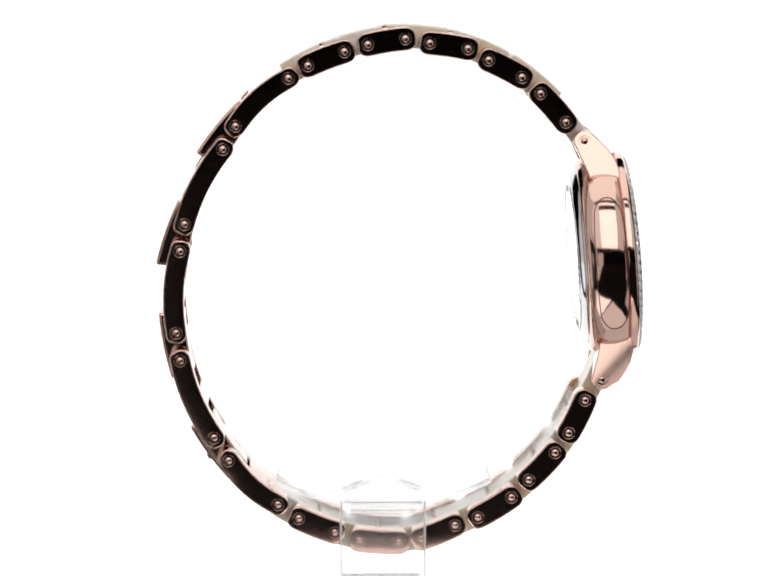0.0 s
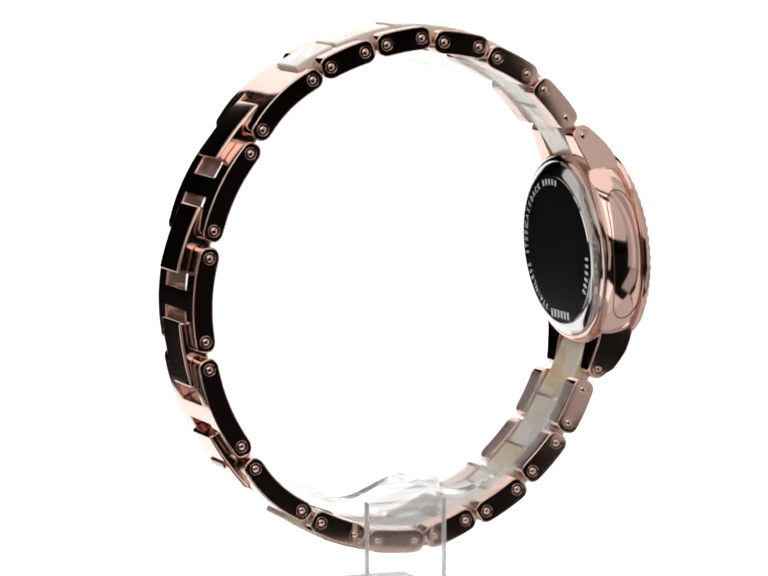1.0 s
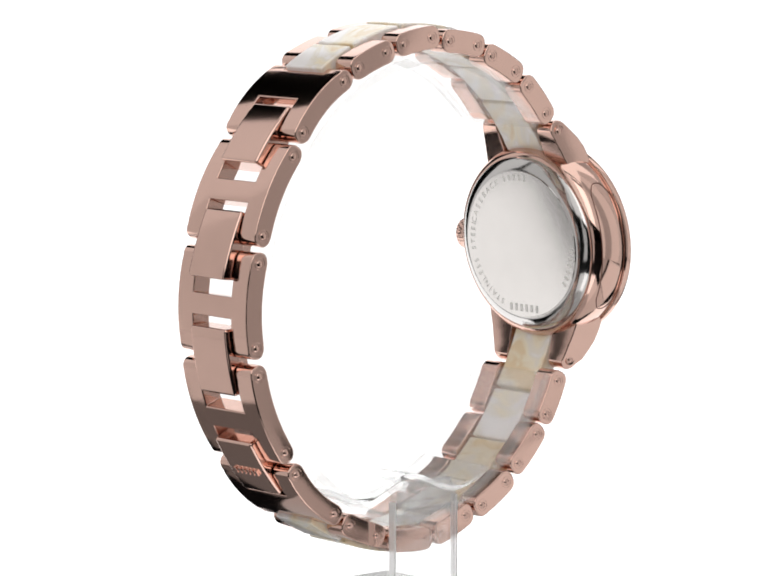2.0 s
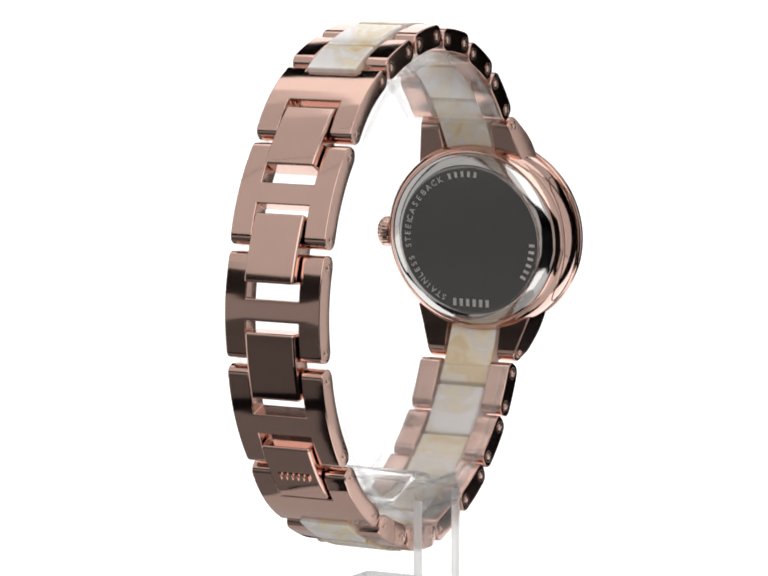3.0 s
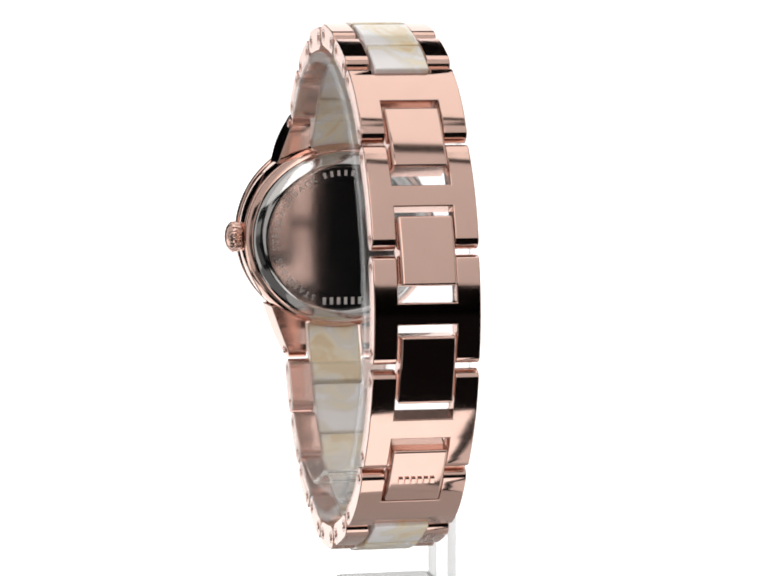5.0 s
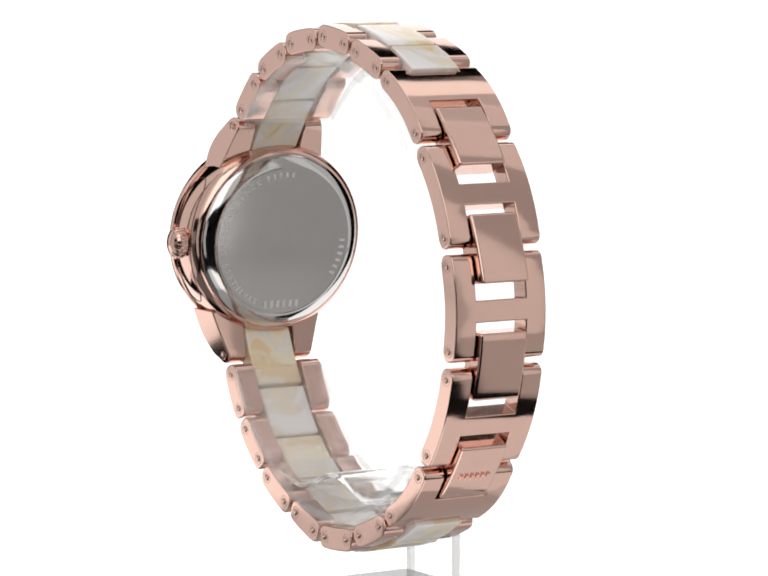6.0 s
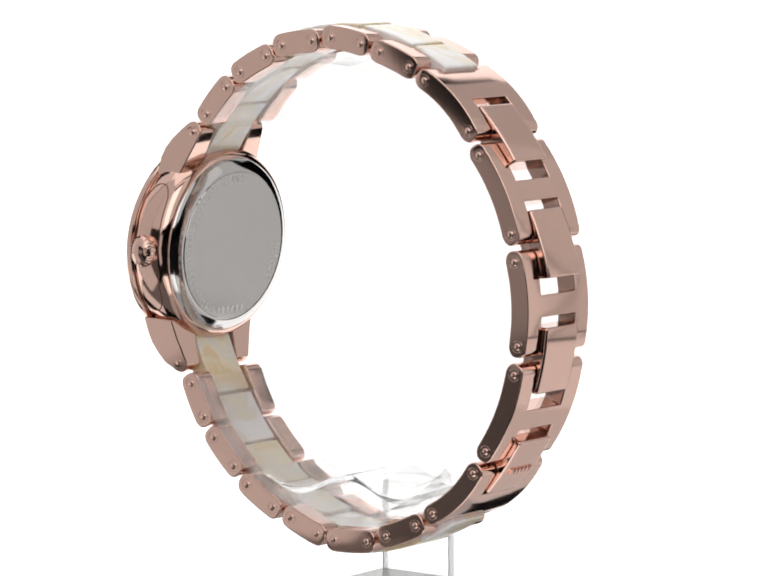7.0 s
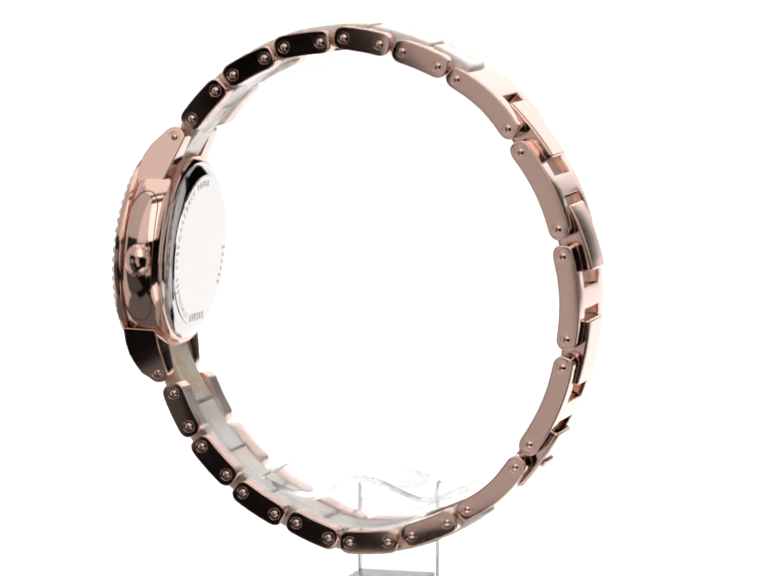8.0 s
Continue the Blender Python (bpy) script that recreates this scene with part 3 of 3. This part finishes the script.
ring_text("CASEBACK", 163, 6.6, 9.5, 1.25, "lettering")


def ring_bars(start, count, step, r, h, w, name):
    for i in range(count):
        bm = bmesh.new()
        box(bm, -w / 2 * MM, w / 2 * MM, 0, h * MM, -0.00002, 0.00003)
        bmesh.ops.transform(bm, matrix=back_place(start - i * step, r), verts=bm.verts)
        part(name, bm, ETCH, case_back)


ring_bars(107, 5, 6.0, 9.5, 0.85, 0.42, "etched_bar")
ring_bars(-2, 6, 6.0, 9.5, 0.85, 0.42, "etched_bar")
# the maker's mark, drawn as plain upright bars
for i in range(6):
    bm = bmesh.new()
    cx = -2.6 + i * 1.04
    box(bm, (cx - 0.25) * MM, (cx + 0.25) * MM, -10.1 * MM, -9.0 * MM, -0.00002, 0.00003)
    m = CASE @ Matrix.Translation(((BACK - 0.012) * MM, 0, 0)) @ Matrix(((0, 0, -1, 0), (-1, 0, 0, 0), (0, 1, 0, 0), (0, 0, 0, 1)))
    bmesh.ops.transform(bm, matrix=m, verts=bm.verts)
    part("mark_bar", bm, ETCH, case_back)


# ---------------------------------------------------------------- clear cuff, stand and turntable
def cuff():
    """The open acrylic ring that holds the bracelet round."""
    st = []
    pts = []
    for k in range(1, 33):
        pts.append(PINS[k])
    # smooth, evenly spaced line inside the bracelet
    for step in range(3):
        if step == 0:
            run = [0.0]
            for p, q in zip(pts, pts[1:]):
                run.append(run[-1] + (q - p).length)
            xs = np.interp(np.linspace(0, run[-1], 90), run, [p.x for p in pts])
            zs = np.interp(np.linspace(0, run[-1], 90), run, [p.y for p in pts])
        for turn in range(5):
            xs[1:-1] = (xs[:-2] + 2 * xs[1:-1] + xs[2:]) / 4
            zs[1:-1] = (zs[:-2] + 2 * zs[1:-1] + zs[2:]) / 4
    sm = [Vector((float(x), float(z))) for x, z in zip(xs, zs)]
    for i, p in enumerate(sm):
        d = (sm[min(i + 1, len(sm) - 1)] - sm[max(i - 1, 0)]).normalized()
        n = outward(p, d)
        o, q = p - n * 1.55, p - n * 2.9
        st.append((o.x, o.y, q.x, q.y))
    root = tagged(new("display_cuff"), "clear acrylic C-shaped cuff inside the bracelet", "display cuff")
    y0, y1 = Y0 - 6.9, Y0 + 7.6
    part("band", strip(st, [y0, Y0 - 3, Y0 + 3, y1], lambda i, j: True, 0.25, 2), CUFF, root, "", 0)
    for e0, e1 in ((y0 - 0.25, y0 - 0.01), (y1 + 0.01, y1 + 0.25)):
        part("edge", strip(st, [e0, e1], lambda i, j: True, 0.0), CUFF_EDGE, root, "frosted white cut edge", 0)
    # wavy sheet that spans the bottom of the cuff, under which the hook of the stand reaches
    n = 30
    st = []
    for i in range(n + 1):
        x = -14.5 + 29.5 * i / n
        high = 17.2 + 1.25 * math.cos(2 * math.pi * x / 17.4)
        st.append((x, high, x, high - 0.8))
    part("saddle", strip(st, [y0 + 0.4, Y0, y1 - 0.4], lambda i, j: True, 0.2, 2), ACRYLIC, root, "wavy clear sheet across the bottom of the cuff", 0)
    return root


def stand():
    root = tagged(new("display_stand"), "clear acrylic stand with a bent hook under the watch", "display stand")
    # upright, bent over into a tab
    line = [(-9.3, -3.48), (-9.3, 15.4)] + [(-6.5 - 2.8 * math.cos(radians(a)), 15.4 + 2.8 * math.sin(radians(a))) for a in range(0, 91, 10)] + [(-3.0, 17.4), (8.0, 16.6)]
    bm = bmesh.new()
    rows = []
    for i, (y, z) in enumerate(line):
        p = Vector(line[max(i - 1, 0)])
        q = Vector(line[min(i + 1, len(line) - 1)])
        d = (q - p).normalized()
        n = Vector((d.y, -d.x)) * 1.3
        rows.append([bm.verts.new((x * MM, (y + s * n.x) * MM, (z + s * n.y) * MM)) for x, s in ((-5.6, 0), (5.5, 0), (5.5, 1), (-5.6, 1))])
    for p, q in zip(rows, rows[1:]):
        for k in range(4):
            bm.faces.new([p[k], p[(k + 1) % 4], q[(k + 1) % 4], q[k]])
    bm.faces.new(rows[0])
    bm.faces.new(list(reversed(rows[-1])))
    bmesh.ops.recalc_face_normals(bm, faces=bm.faces)
    edges = [e for e in bm.edges if e.calc_face_angle() > radians(60)]
    bmesh.ops.bevel(bm, geom=edges, offset=0.25 * MM, segments=2, affect="EDGES")
    part("upright", bm, HOOK, root, "", 50)
    for x in (-5.85, 5.6):
        bm = bmesh.new()
        box(bm, x * MM, (x + 0.25) * MM, -9.25 * MM, -8.05 * MM, -3.4 * MM, 15.4 * MM, 0.06 * MM)
        part("edge", bm, FROST, root, "frosted cut edge")
    bm = bmesh.new()
    box(bm, -5.45 * MM, 5.35 * MM, -9.55 * MM, -9.32 * MM, 13.6 * MM, 18.1 * MM)
    corners = [e for e in bm.edges if abs(e.verts[0].co.y - e.verts[1].co.y) > 0.1 * MM]
    bmesh.ops.bevel(bm, geom=corners, offset=1.0 * MM, segments=4, affect="EDGES")
    part("lip", bm, LIP, root, "greyish thick bend of the hook")
    for z in (14.2, 17.9):
        bm = bmesh.new()
        box(bm, -4.6 * MM, 4.5 * MM, -9.62 * MM, -9.56 * MM, (z - 0.12) * MM, (z + 0.12) * MM)
        part("edge", bm, LIP, root, "frosted bend line")
    for y in (-7.95, 5.0):
        bm = bmesh.new()
        box(bm, -5.5 * MM, 5.4 * MM, y * MM, (y + 0.25) * MM, -3.4 * MM, 2.7 * MM, 0.06 * MM)
        part("edge", bm, FROST, root, "frosted cut edge")
    bm = bmesh.new()
    box(bm, -5.6 * MM, 5.5 * MM, -7.65 * MM, 4.98 * MM, -3.48 * MM, 2.8 * MM, 0.25 * MM)
    part("foot", bm, ACRYLIC, root, "", 50)
    return root


cuff_ob = cuff()
stand_ob = stand()
UPRIGHT = Matrix(((0, 0, 1, 0), (0, 1, 0, 0), (1, 0, 0, 0), (0, 0, 0, 1)))
# disc and rim are no lamp: a faint emission is added for the metal's reflections
turntable = tagged(new("turntable"), "round white acrylic turntable on the table, with an added faint glow", "turntable")
bm = bmesh.new()
lathe(bm, [(-5.99, 23.5), (-3.5, 23.5), (-3.5, 0.5)], UPRIGHT, 96)
part("disc", bm, FAINT_GLOW, turntable)
bm = bmesh.new()
lathe(bm, [(-5.95, 23.55), (-3.8, 23.55), (-3.55, 23.9), (-3.55, 25.6), (-3.9, 26), (-5.95, 26), (-5.95, 23.55)], UPRIGHT, 96, close=False)
part("rim", bm, FAINT_GLOW, turntable)


def motions():
    rows = [(t, pose(0, 0, 0, 0, 0, a)) for t, a in TURN]
    leaning = [(t, m @ pose(0, 0.00028, 0, 0.37, 0, 0)) for t, m in rows]
    for thing in (watch, cuff_ob):
        walk(thing, leaning)
    for thing in (stand_ob, turntable):
        walk(thing, rows)


motions()
